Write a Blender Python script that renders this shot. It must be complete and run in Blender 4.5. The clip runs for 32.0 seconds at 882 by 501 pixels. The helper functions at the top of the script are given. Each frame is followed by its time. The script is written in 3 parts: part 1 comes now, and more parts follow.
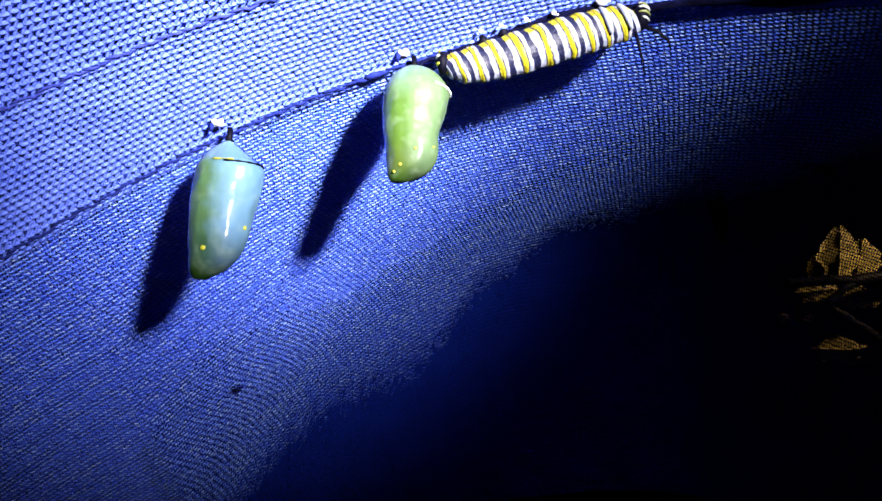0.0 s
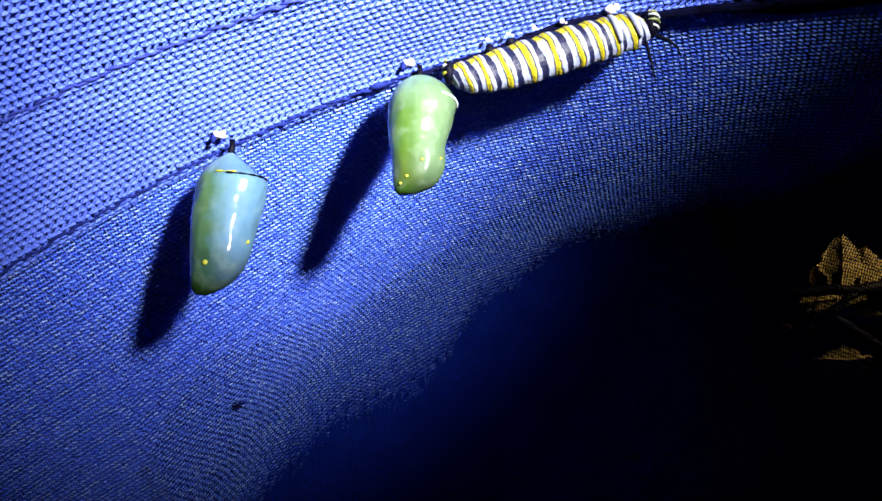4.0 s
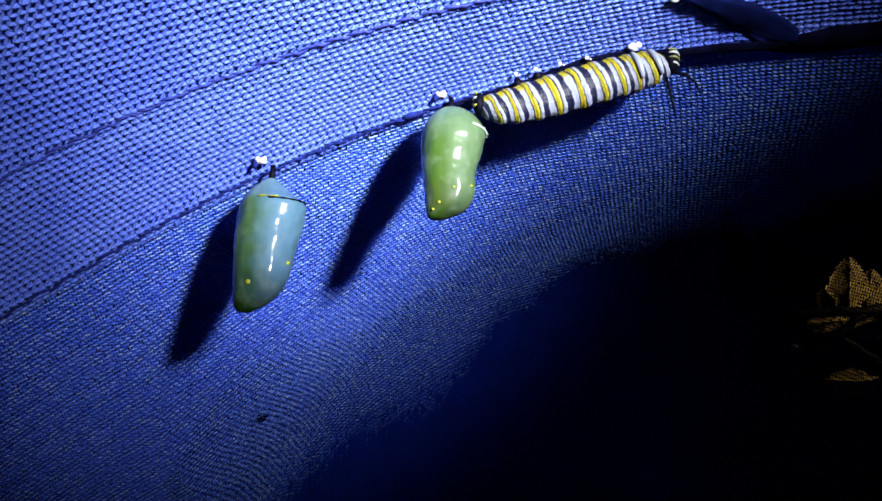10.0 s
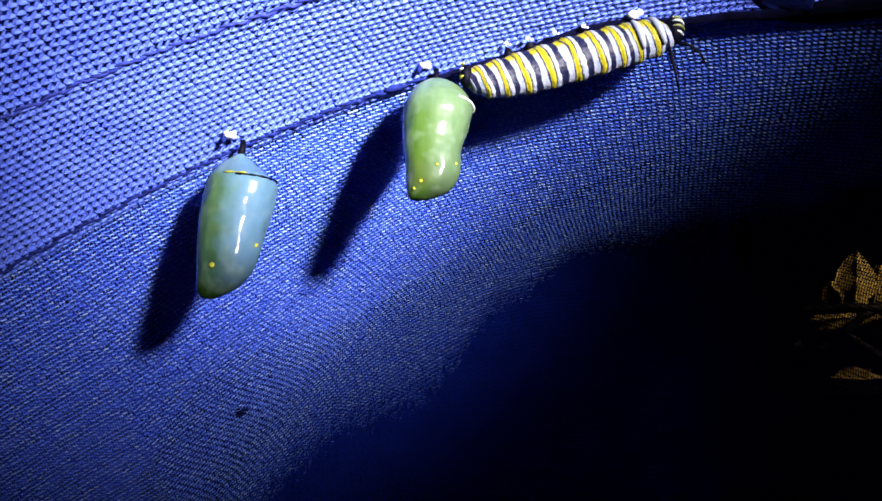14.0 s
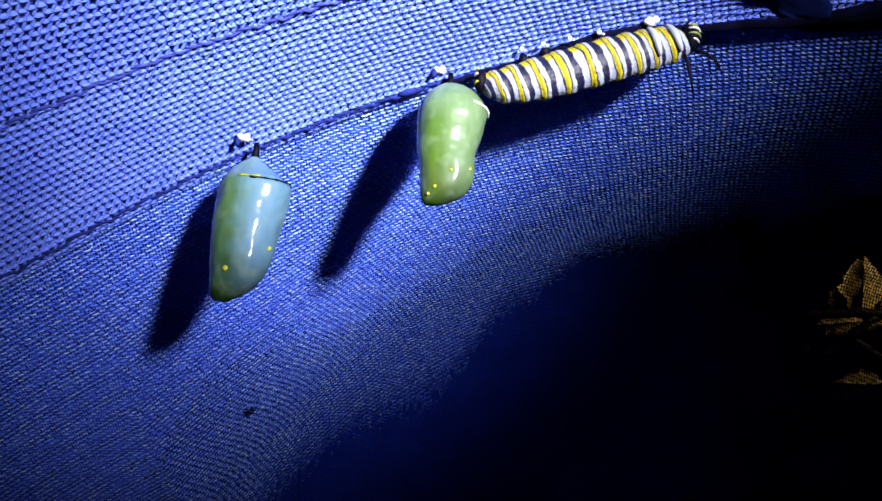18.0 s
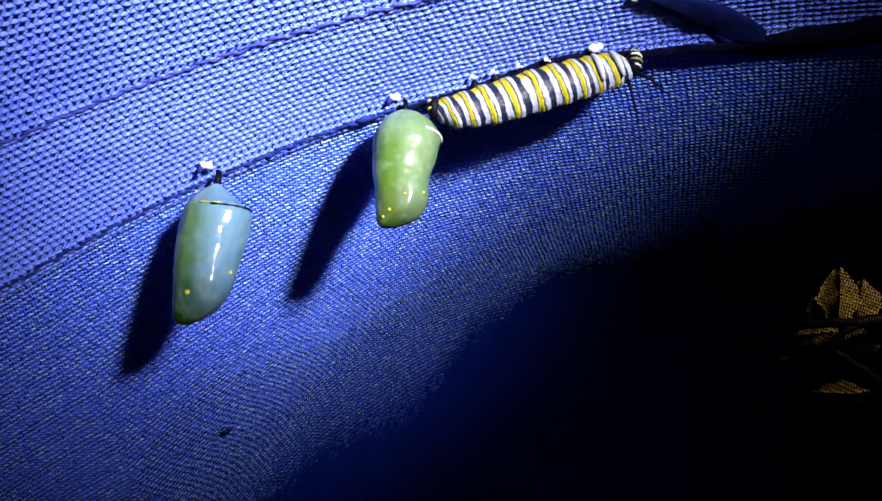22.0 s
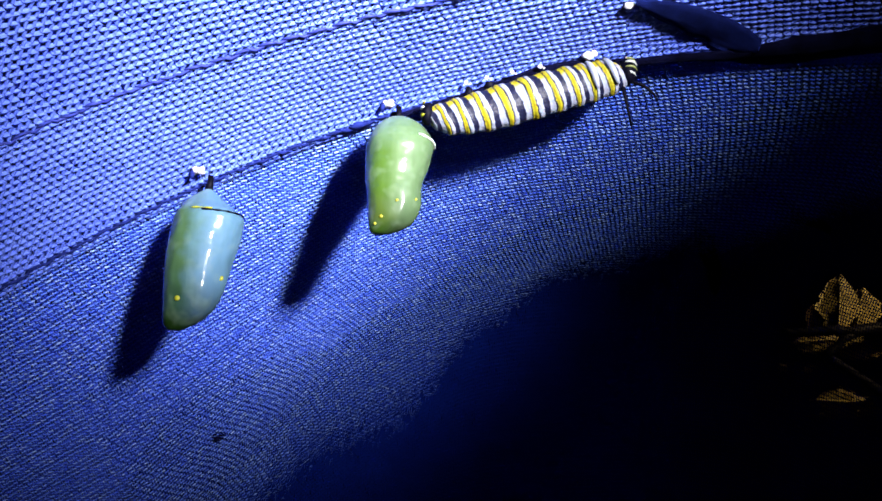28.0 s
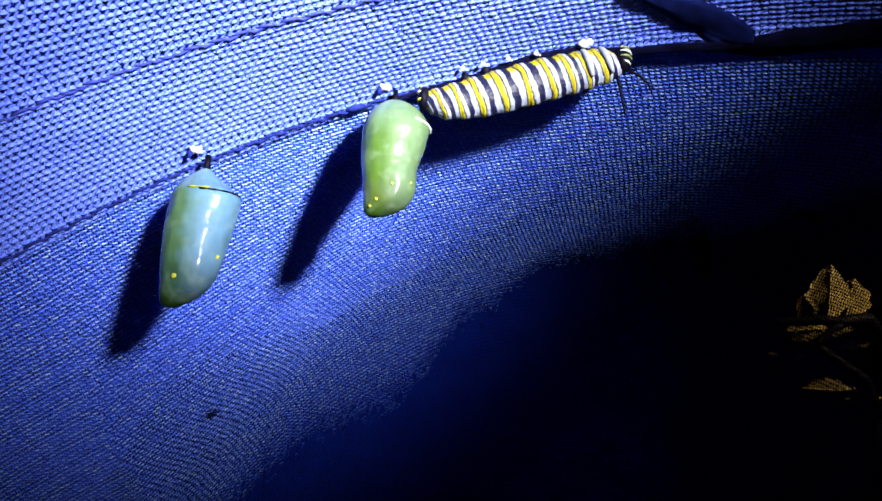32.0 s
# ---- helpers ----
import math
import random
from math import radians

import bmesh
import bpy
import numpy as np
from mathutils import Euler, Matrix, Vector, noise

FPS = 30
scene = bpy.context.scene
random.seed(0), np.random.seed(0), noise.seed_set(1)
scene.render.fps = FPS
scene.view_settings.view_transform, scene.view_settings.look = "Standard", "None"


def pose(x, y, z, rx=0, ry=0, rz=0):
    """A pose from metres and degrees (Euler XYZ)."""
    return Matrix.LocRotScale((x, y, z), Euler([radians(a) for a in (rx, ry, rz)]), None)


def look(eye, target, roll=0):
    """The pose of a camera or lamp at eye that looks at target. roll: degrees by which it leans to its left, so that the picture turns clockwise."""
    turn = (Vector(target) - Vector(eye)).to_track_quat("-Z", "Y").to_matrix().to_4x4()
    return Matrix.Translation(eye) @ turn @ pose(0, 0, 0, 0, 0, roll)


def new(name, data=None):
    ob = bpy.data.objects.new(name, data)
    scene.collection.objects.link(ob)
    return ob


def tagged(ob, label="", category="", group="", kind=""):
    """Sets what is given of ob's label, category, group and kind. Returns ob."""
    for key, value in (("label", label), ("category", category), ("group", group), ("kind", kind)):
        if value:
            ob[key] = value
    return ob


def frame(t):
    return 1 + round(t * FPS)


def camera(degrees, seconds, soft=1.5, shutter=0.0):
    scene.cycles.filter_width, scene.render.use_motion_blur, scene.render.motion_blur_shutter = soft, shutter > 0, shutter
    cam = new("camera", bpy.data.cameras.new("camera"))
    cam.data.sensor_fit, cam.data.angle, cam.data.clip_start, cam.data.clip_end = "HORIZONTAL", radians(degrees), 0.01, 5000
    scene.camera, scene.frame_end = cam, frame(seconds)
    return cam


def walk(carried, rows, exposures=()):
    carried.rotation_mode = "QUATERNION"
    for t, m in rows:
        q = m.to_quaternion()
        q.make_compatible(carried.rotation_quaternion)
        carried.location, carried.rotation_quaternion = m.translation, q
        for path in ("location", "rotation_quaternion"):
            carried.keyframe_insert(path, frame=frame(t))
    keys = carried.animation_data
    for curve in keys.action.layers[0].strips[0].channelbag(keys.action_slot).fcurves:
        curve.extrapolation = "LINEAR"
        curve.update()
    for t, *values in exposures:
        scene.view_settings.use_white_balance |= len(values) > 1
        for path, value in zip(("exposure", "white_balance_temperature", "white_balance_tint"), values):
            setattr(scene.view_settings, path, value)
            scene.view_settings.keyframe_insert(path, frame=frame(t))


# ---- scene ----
cam = camera(60.3, 32.0, soft=1.65)
PATH = [
    (0, 0.00360, 0.00324, 1.20568, 104.166, -1.165, 0.454),
    (0.5, 0.00401, 0.00298, 1.20709, 104.141, -1.140, 0.646),
    (1, 0.00503, 0.00294, 1.20793, 104.305, -0.983, 0.602),
    (1.5, 0.00390, 0.00383, 1.20721, 104.410, -0.948, 0.360),
    (2, 0.00276, 0.00424, 1.20892, 104.592, -1.063, 0.378),
    (2.5, 0.00048, 0.00549, 1.20698, 104.974, -0.855, 0.475),
    (4.5, 0.00177, 0.00630, 1.20681, 105.038, -0.782, 0.312),
    (5, 0.00163, 0.00504, 1.20826, 105.200, -0.645, 0.493),
    (5.5, 0.00054, 0.00605, 1.20807, 105.229, -0.642, 0.761),
    (6, -0.00042, 0.00641, 1.20930, 105.223, -0.870, 0.888),
    (6.5, -0.00097, 0.00735, 1.20837, 105.145, -0.928, 0.890),
    (7, 0.00025, 0.00853, 1.20776, 105.168, -0.945, 0.903),
    (7.5, 0.00257, 0.01269, 1.20545, 105.341, -0.457, 0.878),
    (8, 0.00096, 0.01057, 1.20668, 105.132, -0.950, 0.516),
    (8.5, -0.00056, 0.00639, 1.20871, 105.791, -1.077, 0.356),
    (9, -0.00177, 0.00243, 1.20803, 105.518, -1.344, 0.383),
    (9.5, -0.00165, -0.00037, 1.20893, 105.970, -1.599, 0.164),
    (10, -0.00321, -0.00154, 1.20616, 106.118, -1.544, 0.476),
    (10.5, -0.00238, -0.00320, 1.20629, 106.346, -1.477, 0.671),
    (11, -0.00181, -0.00390, 1.20960, 106.757, -1.821, 0.620),
    (11.5, -0.00034, -0.00252, 1.20968, 107.129, -1.411, 0.620),
    (12, -0.00193, 0.00197, 1.21079, 106.756, -1.695, 0.326),
    (12.5, -0.00164, 0.00614, 1.20991, 106.358, -1.992, 0.914),
    (13, 0.00102, 0.00905, 1.20814, 105.818, -2.031, 0.920),
    (13.5, 0.00036, 0.01028, 1.20819, 105.683, -2.069, 0.537),
    (15.5, 0.00050, 0.00826, 1.20424, 105.727, -2.248, 0.508),
    (16, -0.00024, 0.00697, 1.20573, 105.861, -2.072, 0.243),
    (16.5, -0.00151, 0.00457, 1.20939, 106.115, -2.151, -0.010),
    (17, -0.00296, 0.00501, 1.20982, 105.935, -2.282, 0.416),
    (17.5, -0.00128, 0.00599, 1.21050, 105.505, -2.709, 0.382),
    (18, -0.00141, 0.00979, 1.20889, 105.485, -2.824, 0.560),
    (18.5, -0.00257, 0.01425, 1.20804, 105.307, -2.960, 0.589),
    (19, 0.00042, 0.01309, 1.20849, 105.260, -3.225, 0.423),
    (19.5, -0.00017, 0.01009, 1.20952, 105.606, -3.066, 0.241),
    (20, -0.00011, 0.00674, 1.21036, 105.903, -2.876, 0.635),
    (20.5, -0.00060, 0.00713, 1.20765, 106.263, -2.382, 0.558),
    (21, 0.00244, 0.00419, 1.21162, 106.925, -2.329, 0.577),
    (21.5, 0.00373, 0.00440, 1.20728, 106.822, -1.716, 0.552),
    (22, 0.00570, 0.00499, 1.20850, 106.769, -1.706, 0.379),
    (22.5, 0.00609, 0.00585, 1.20806, 106.969, -1.713, 0.468),
    (23, 0.00561, 0.00655, 1.20793, 107.076, -1.526, 0.522),
    (23.5, 0.00718, 0.00633, 1.20672, 107.338, -1.416, 0.534),
    (24, 0.00705, 0.00672, 1.20673, 107.051, -1.641, 0.305),
    (24.5, 0.00731, 0.00698, 1.20814, 107.097, -1.768, 0.400),
    (25, 0.00801, 0.00709, 1.20957, 107.169, -1.829, 0.278),
    (25.5, 0.00672, 0.00708, 1.21036, 107.478, -1.814, 0.177),
    (27.5, 0.00694, 0.00721, 1.20823, 107.170, -2.103, 0.290),
    (28, 0.00738, 0.00552, 1.20945, 107.036, -2.139, 0.361),
    (28.5, 0.00582, 0.00305, 1.21118, 107.039, -2.212, 0.245),
    (29, 0.00845, 0.00207, 1.20928, 106.540, -2.032, 0.199),
    (29.5, 0.00777, 0.00423, 1.20798, 106.137, -2.228, 0.009),
    (30, 0.00710, 0.00502, 1.20811, 106.079, -2.302, 0.054),
    (30.5, 0.00455, 0.00414, 1.20903, 106.162, -2.853, -0.303),
    (31, 0.00589, 0.00330, 1.21073, 106.264, -2.983, 0.131),
    (31.5, 0.00754, 0.00296, 1.21021, 106.002, -3.052, -0.246),
    (32, 0.00783, 0.00342, 1.20891, 105.776, -3.104, -0.272),
]
walk(cam, [(t, pose(x, y, z, rx, ry, rz)) for t, x, y, z, rx, ry, rz in PATH],
     [(0.0, 0.13, 7000, 17), (1.0, 0.14, 7250, 19), (2.0, -0.02, 6700, 12), (6.0, -0.16, 7000, 17), (7.0, -0.20, 7200, 19), (8.0, -0.16, 6900, 16), (9.0, -0.41, 7000, 17), (10.0, -0.82, 6600, 11), (11.3, -0.74, 6500, 10), (12.0, -0.90, 7500, 21),
      (13.0, -0.90, 7500, 21), (13.5, -0.56, 7200, 18), (15.5, -0.34, 6800, 15), (16.0, -0.34, 6800, 15), (17.0, -0.58, 6500, 10), (18.0, -0.51, 6850, 15), (19.0, -0.42, 6850, 15), (20.0, -0.64, 6800, 14), (21.0, -0.72, 7100, 18), (23.0, -0.39, 6700, 13), (25.0, -0.37, 6900, 15), (28.0, -0.40, 6750, 14), (29.0, -0.36, 6500, 10), (30.0, -0.31, 6700, 13), (31.0, -0.60, 6550, 11), (32.0, -0.23, 6750, 14)])

# ---- light: a hand torch beside the camera, a night room, an unseen warm spot added for the leaves ----
world = bpy.data.worlds.new("night")
scene.world = world
world.use_nodes = True
world.node_tree.nodes["Background"].inputs[0].default_value = (0.03, 0.04, 0.1, 1)
world.node_tree.nodes["Background"].inputs[1].default_value = 0.004

TORCH, AIM = Vector((0.120, -0.122, 1.262)), Vector((-0.029, 0.147, 1.3055))
for name, watts, cone, edge in (("torch_hot_spot", 31.0, 27.5, 1.0), ("torch_spill", 9.4, 42.5, 0.9)):
    spot = bpy.data.lights.new(name, "SPOT")
    spot.energy, spot.spot_size, spot.spot_blend, spot.shadow_soft_size = watts, radians(cone), edge, 0.0125
    spot.color = (0.92, 0.95, 1.0)
    new(name, spot).matrix_world = look(TORCH, AIM)

# unseen spot added only to brighten the dry leaves
lamp = bpy.data.lights.new("leaf_fill", "SPOT")
lamp.energy, lamp.shadow_soft_size, lamp.color = 4.5, 0.02, (1.0, 0.74, 0.36)
lamp.spot_size, lamp.spot_blend = radians(40), 0.6
leaf_fill = new("leaf_fill", lamp)
leaf_fill.matrix_world = look((0.40, 0.30, 1.44), (0.245, 0.455, 1.29))


# ---- materials ----
def material(name):
    m = bpy.data.materials.new(name)
    m.use_nodes = True
    nt = m.node_tree
    return m, nt, nt.nodes["Principled BSDF"]


def node(nt, kind, **values):
    n = nt.nodes.new(kind)
    for k, v in values.items():
        n.inputs[k.replace("_", " ")].default_value = v
    return n


def mottled(name, low, high, scale, rough=0.5, bump=0.0, bump_scale=None, metal=0.0, sss=0.0, coat=0.0):
    """A surface that varies between two colours at two scales, with fine relief."""
    m, nt, p = material(name)
    co = nt.nodes.new("ShaderNodeTexCoord")
    a = node(nt, "ShaderNodeTexNoise", Scale=scale, Detail=4.0)
    b = node(nt, "ShaderNodeTexNoise", Scale=scale * 7, Detail=2.0)
    nt.links.new(co.outputs["Object"], a.inputs["Vector"])
    nt.links.new(co.outputs["Object"], b.inputs["Vector"])
    mixf = nt.nodes.new("ShaderNodeMath")
    mixf.operation = "MULTIPLY_ADD"
    nt.links.new(b.outputs["Fac"], mixf.inputs[0])
    mixf.inputs[1].default_value = 0.4
    nt.links.new(a.outputs["Fac"], mixf.inputs[2])
    ramp = nt.nodes.new("ShaderNodeValToRGB")
    ramp.color_ramp.elements[0].position, ramp.color_ramp.elements[0].color = 0.5, (*low, 1)
    ramp.color_ramp.elements[1].position, ramp.color_ramp.elements[1].color = 0.9, (*high, 1)
    nt.links.new(mixf.outputs[0], ramp.inputs["Fac"])
    nt.links.new(ramp.outputs["Color"], p.inputs["Base Color"])
    p.inputs["Roughness"].default_value = rough
    p.inputs["Metallic"].default_value = metal
    if coat:
        p.inputs["Coat Weight"].default_value = coat
        p.inputs["Coat Roughness"].default_value = 0.06
    if sss:
        p.inputs["Subsurface Weight"].default_value = sss
        p.inputs["Subsurface Radius"].default_value = (0.6, 1.0, 0.5)
        p.inputs["Subsurface Scale"].default_value = 0.002
    if bump:
        bn = nt.nodes.new("ShaderNodeBump")
        bn.inputs["Strength"].default_value = bump
        bn.inputs["Distance"].default_value = 0.0004
        src = node(nt, "ShaderNodeTexNoise", Scale=bump_scale or scale * 3, Detail=3.0)
        nt.links.new(co.outputs["Object"], src.inputs["Vector"])
        nt.links.new(src.outputs["Fac"], bn.inputs["Height"])
        nt.links.new(bn.outputs["Normal"], p.inputs["Normal"])
    return m


NET = mottled("blue_nylon_net", (0.080, 0.140, 0.72), (0.122, 0.200, 0.84), 90, rough=0.55)


def sparkling(name, low, high, glint, cell, rough):
    """Nylon yarn with bright glints painted into its colour, stretch by stretch."""
    m, nt, p = material(name)
    co = nt.nodes.new("ShaderNodeTexCoord")
    cells = node(nt, "ShaderNodeTexVoronoi", Scale=1 / cell)
    nt.links.new(co.outputs["Object"], cells.inputs["Vector"])
    one = nt.nodes.new("ShaderNodeSeparateColor")
    nt.links.new(cells.outputs["Color"], one.inputs[0])
    ramp = nt.nodes.new("ShaderNodeValToRGB")
    e = ramp.color_ramp.elements
    e.new(0.7)
    for k, pos, col in zip(e, (0.0, 0.72, 1.0), (low, high, glint)):
        k.position, k.color = pos, (*col, 1)
    nt.links.new(one.outputs["Red"], ramp.inputs["Fac"])
    nt.links.new(ramp.outputs["Color"], p.inputs["Base Color"])
    p.inputs["Roughness"].default_value = rough
    return m


SHEER = sparkling("sheer_blue_net", (0.052, 0.138, 1.0), (0.142, 0.278, 1.0), (0.32, 0.48, 1.0), 0.0008, 0.38)
SHEER.node_tree.nodes["Principled BSDF"].inputs["Specular IOR Level"].default_value = 0.15
NET.node_tree.nodes["Principled BSDF"].inputs["Specular IOR Level"].default_value = 0.2
for m in (NET, SHEER):
    p = m.node_tree.nodes["Principled BSDF"]
    p.inputs["Subsurface Weight"].default_value, p.inputs["Subsurface Scale"].default_value = 0.35, 0.0005
    p.inputs["Subsurface Radius"].default_value = (1.0, 1.0, 1.0)
LINING = mottled("deep_blue_net", (0.028, 0.070, 0.64), (0.045, 0.098, 0.73), 90, rough=0.55)
# the net's blue darkened to navy, so the dim light is in the colour
DIM_NET = mottled("dim_lit_net", (0.0016, 0.0100, 0.135), (0.0024, 0.0140, 0.17), 90, rough=0.85)
DIM_NET.node_tree.nodes["Principled BSDF"].inputs["Specular IOR Level"].default_value = 0.03
LINING.node_tree.nodes["Principled BSDF"].inputs["Specular IOR Level"].default_value = 0.15
SEAM = mottled("navy_sewing_thread", (0.004, 0.008, 0.07), (0.010, 0.020, 0.16), 900, rough=0.8)
# near black for the strip of shade along the seam, and for lint
NEAR_BLACK = mottled("near_black_shade_and_lint", (0.002, 0.002, 0.012), (0.005, 0.006, 0.035), 400, rough=0.95)
NEAR_BLACK.node_tree.nodes["Principled BSDF"].inputs["Specular IOR Level"].default_value = 0.05
SEAM.node_tree.nodes["Principled BSDF"].inputs["Specular IOR Level"].default_value = 0.1
HEM = mottled("blue_sewing_thread", (0.006, 0.013, 0.15), (0.014, 0.030, 0.28), 900, rough=0.7)
# navy of the strip that replaces a soft shadow on the roof
NAVY = mottled("navy_shade", (0.003, 0.006, 0.05), (0.006, 0.012, 0.09), 500, rough=0.95)
NAVY.node_tree.nodes["Principled BSDF"].inputs["Specular IOR Level"].default_value = 0.05
SILK = mottled("white_silk", (0.38, 0.38, 0.43), (0.5, 0.5, 0.55), 900, rough=0.7, sss=0.3)
BLACK = mottled("black_skin", (0.0006, 0.0006, 0.003), (0.002, 0.002, 0.007), 600, rough=0.6)
BLACK.node_tree.nodes["Principled BSDF"].inputs["Specular IOR Level"].default_value = 0.06
COLLAR = mottled("bluish_white_skin", (0.20, 0.23, 0.31), (0.26, 0.285, 0.36), 500, rough=0.45, bump=0.2, bump_scale=1200)
GOLD = mottled("gold_spot", (0.22, 0.24, 0.006), (0.30, 0.30, 0.01), 900, rough=0.5)
# near black of the leaf shapes that stand in for shade on the net
SHADE_BLACK = mottled("leaf", (0.001, 0.0013, 0.0022), (0.002, 0.0024, 0.004), 60, rough=0.9, bump=0.3)
SHADE_BLACK.node_tree.nodes["Principled BSDF"].inputs["Specular IOR Level"].default_value = 0.0
DRY = mottled("dry_leaf", (0.09, 0.07, 0.014), (0.44, 0.36, 0.14), 60, rough=0.6, bump=0.4)
OLIVE = mottled("olive_skin", (0.10, 0.12, 0.03), (0.16, 0.18, 0.05), 400, rough=0.4)
PALE = mottled("pale_skin_ring", (0.35, 0.38, 0.36), (0.45, 0.48, 0.45), 300, rough=0.4)


def pupa_skin(name, bands, wing=None, mottle=0.2, dimples=0.8):
    """Waxy skin whose colour runs down the body: bands of (millimetres below the top, colour)."""
    m, nt, p = material(name)
    co = nt.nodes.new("ShaderNodeTexCoord")
    sep = nt.nodes.new("ShaderNodeSeparateXYZ")
    nt.links.new(co.outputs["Object"], sep.inputs[0])
    nz = node(nt, "ShaderNodeTexNoise", Scale=230.0, Detail=3.0)
    nt.links.new(co.outputs["Object"], nz.inputs["Vector"])
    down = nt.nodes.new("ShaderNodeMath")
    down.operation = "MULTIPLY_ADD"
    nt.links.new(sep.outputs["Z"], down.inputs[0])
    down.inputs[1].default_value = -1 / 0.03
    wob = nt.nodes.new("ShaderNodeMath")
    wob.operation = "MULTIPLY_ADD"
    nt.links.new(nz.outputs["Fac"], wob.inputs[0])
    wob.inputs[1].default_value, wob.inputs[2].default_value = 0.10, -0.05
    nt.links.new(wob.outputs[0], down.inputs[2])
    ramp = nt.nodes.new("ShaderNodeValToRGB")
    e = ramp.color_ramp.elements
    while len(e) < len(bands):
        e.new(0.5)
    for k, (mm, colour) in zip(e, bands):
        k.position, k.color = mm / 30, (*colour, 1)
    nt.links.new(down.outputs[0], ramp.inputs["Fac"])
    vein = node(nt, "ShaderNodeTexNoise", Scale=500.0, Detail=4.0)
    stretch = nt.nodes.new("ShaderNodeMapping")
    stretch.inputs["Scale"].default_value = (1.0, 1.0, 0.22)
    nt.links.new(co.outputs["Object"], stretch.inputs["Vector"])
    nt.links.new(stretch.outputs[0], vein.inputs["Vector"])
    mixc = nt.nodes.new("ShaderNodeMix")
    mixc.data_type, mixc.blend_type = "RGBA", "MULTIPLY"
    mixc.inputs["Factor"].default_value = 0.35
    if wing:
        side = nt.nodes.new("ShaderNodeMapRange")
        side.inputs["From Min"].default_value, side.inputs["From Max"].default_value = 0.0008, 0.0054
        border = nt.nodes.new("ShaderNodeMath")
        border.operation = "MULTIPLY_ADD"
        border.inputs[1].default_value = 0.006
        nt.links.new(nz.outputs["Fac"], border.inputs[0])
        nt.links.new(sep.outputs["X"], border.inputs[2])
        nt.links.new(border.outputs[0], side.inputs["Value"])
        case = nt.nodes.new("ShaderNodeMix")
        case.data_type = "RGBA"
        nt.links.new(side.outputs[0], case.inputs["Factor"])
        nt.links.new(ramp.outputs["Color"], case.inputs["A"])
        # the darkening towards the lower end is put into the colour
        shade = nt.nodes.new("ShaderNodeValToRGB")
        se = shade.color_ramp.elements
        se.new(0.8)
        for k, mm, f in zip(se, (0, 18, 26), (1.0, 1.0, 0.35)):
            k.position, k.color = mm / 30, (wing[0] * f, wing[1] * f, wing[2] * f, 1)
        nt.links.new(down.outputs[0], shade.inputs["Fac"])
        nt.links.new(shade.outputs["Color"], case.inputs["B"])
        nt.links.new(case.outputs["Result"], mixc.inputs["A"])
    else:
        nt.links.new(ramp.outputs["Color"], mixc.inputs["A"])
    grey = nt.nodes.new("ShaderNodeValToRGB")
    grey.color_ramp.elements[0].position, grey.color_ramp.elements[0].color = 0.35, (0.5, 0.62, 0.4, 1)
    grey.color_ramp.elements[1].position, grey.color_ramp.elements[1].color = 0.65, (1, 1, 1, 1)
    nt.links.new(vein.outputs["Fac"], grey.inputs["Fac"])
    nt.links.new(grey.outputs["Color"], mixc.inputs["B"])
    patch = node(nt, "ShaderNodeTexNoise", Scale=260.0, Detail=2.0)
    nt.links.new(co.outputs["Object"], patch.inputs["Vector"])
    spots = nt.nodes.new("ShaderNodeMapRange")
    spots.inputs["From Min"].default_value, spots.inputs["From Max"].default_value, spots.inputs["To Max"].default_value = 0.52, 0.72, mottle
    nt.links.new(patch.outputs["Fac"], spots.inputs["Value"])
    pale = nt.nodes.new("ShaderNodeMix")
    pale.data_type = "RGBA"
    pale.inputs["B"].default_value = (0.20, 0.27, 0.19, 1)
    nt.links.new(spots.outputs[0], pale.inputs["Factor"])
    nt.links.new(mixc.outputs["Result"], pale.inputs["A"])
    nt.links.new(pale.outputs["Result"], p.inputs["Base Color"])
    p.inputs["Roughness"].default_value = 0.6
    p.inputs["Specular IOR Level"].default_value = 0.2
    p.inputs["Coat Weight"].default_value = 0.7
    p.inputs["Coat Roughness"].default_value = 0.13
    p.inputs["Coat IOR"].default_value = 1.55
    p.inputs["Subsurface Weight"].default_value = 0.06
    p.inputs["Subsurface Radius"].default_value = (0.5, 1.0, 0.5)
    p.inputs["Subsurface Scale"].default_value = 0.0012
    bn = nt.nodes.new("ShaderNodeBump")
    bn.inputs["Strength"].default_value, bn.inputs["Distance"].default_value = 0.25, 0.0004
    nt.links.new(vein.outputs["Fac"], bn.inputs["Height"])
    dimple = node(nt, "ShaderNodeTexNoise", Scale=210.0, Detail=1.0)
    nt.links.new(co.outputs["Object"], dimple.inputs["Vector"])
    big = nt.nodes.new("ShaderNodeBump")
    big.inputs["Strength"].default_value, big.inputs["Distance"].default_value = dimples, 0.0009
    nt.links.new(dimple.outputs["Fac"], big.inputs["Height"])
    nt.links.new(big.outputs["Normal"], bn.inputs["Normal"])
    nt.links.new(bn.outputs["Normal"], p.inputs["Normal"])
    nt.links.new(big.outputs["Normal"], p.inputs["Coat Normal"])
    return m


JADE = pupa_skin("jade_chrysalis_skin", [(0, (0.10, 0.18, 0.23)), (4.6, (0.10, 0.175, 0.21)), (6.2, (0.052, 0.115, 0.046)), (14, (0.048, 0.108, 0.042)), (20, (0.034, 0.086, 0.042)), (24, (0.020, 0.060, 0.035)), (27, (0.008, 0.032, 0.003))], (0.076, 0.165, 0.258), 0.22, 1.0)
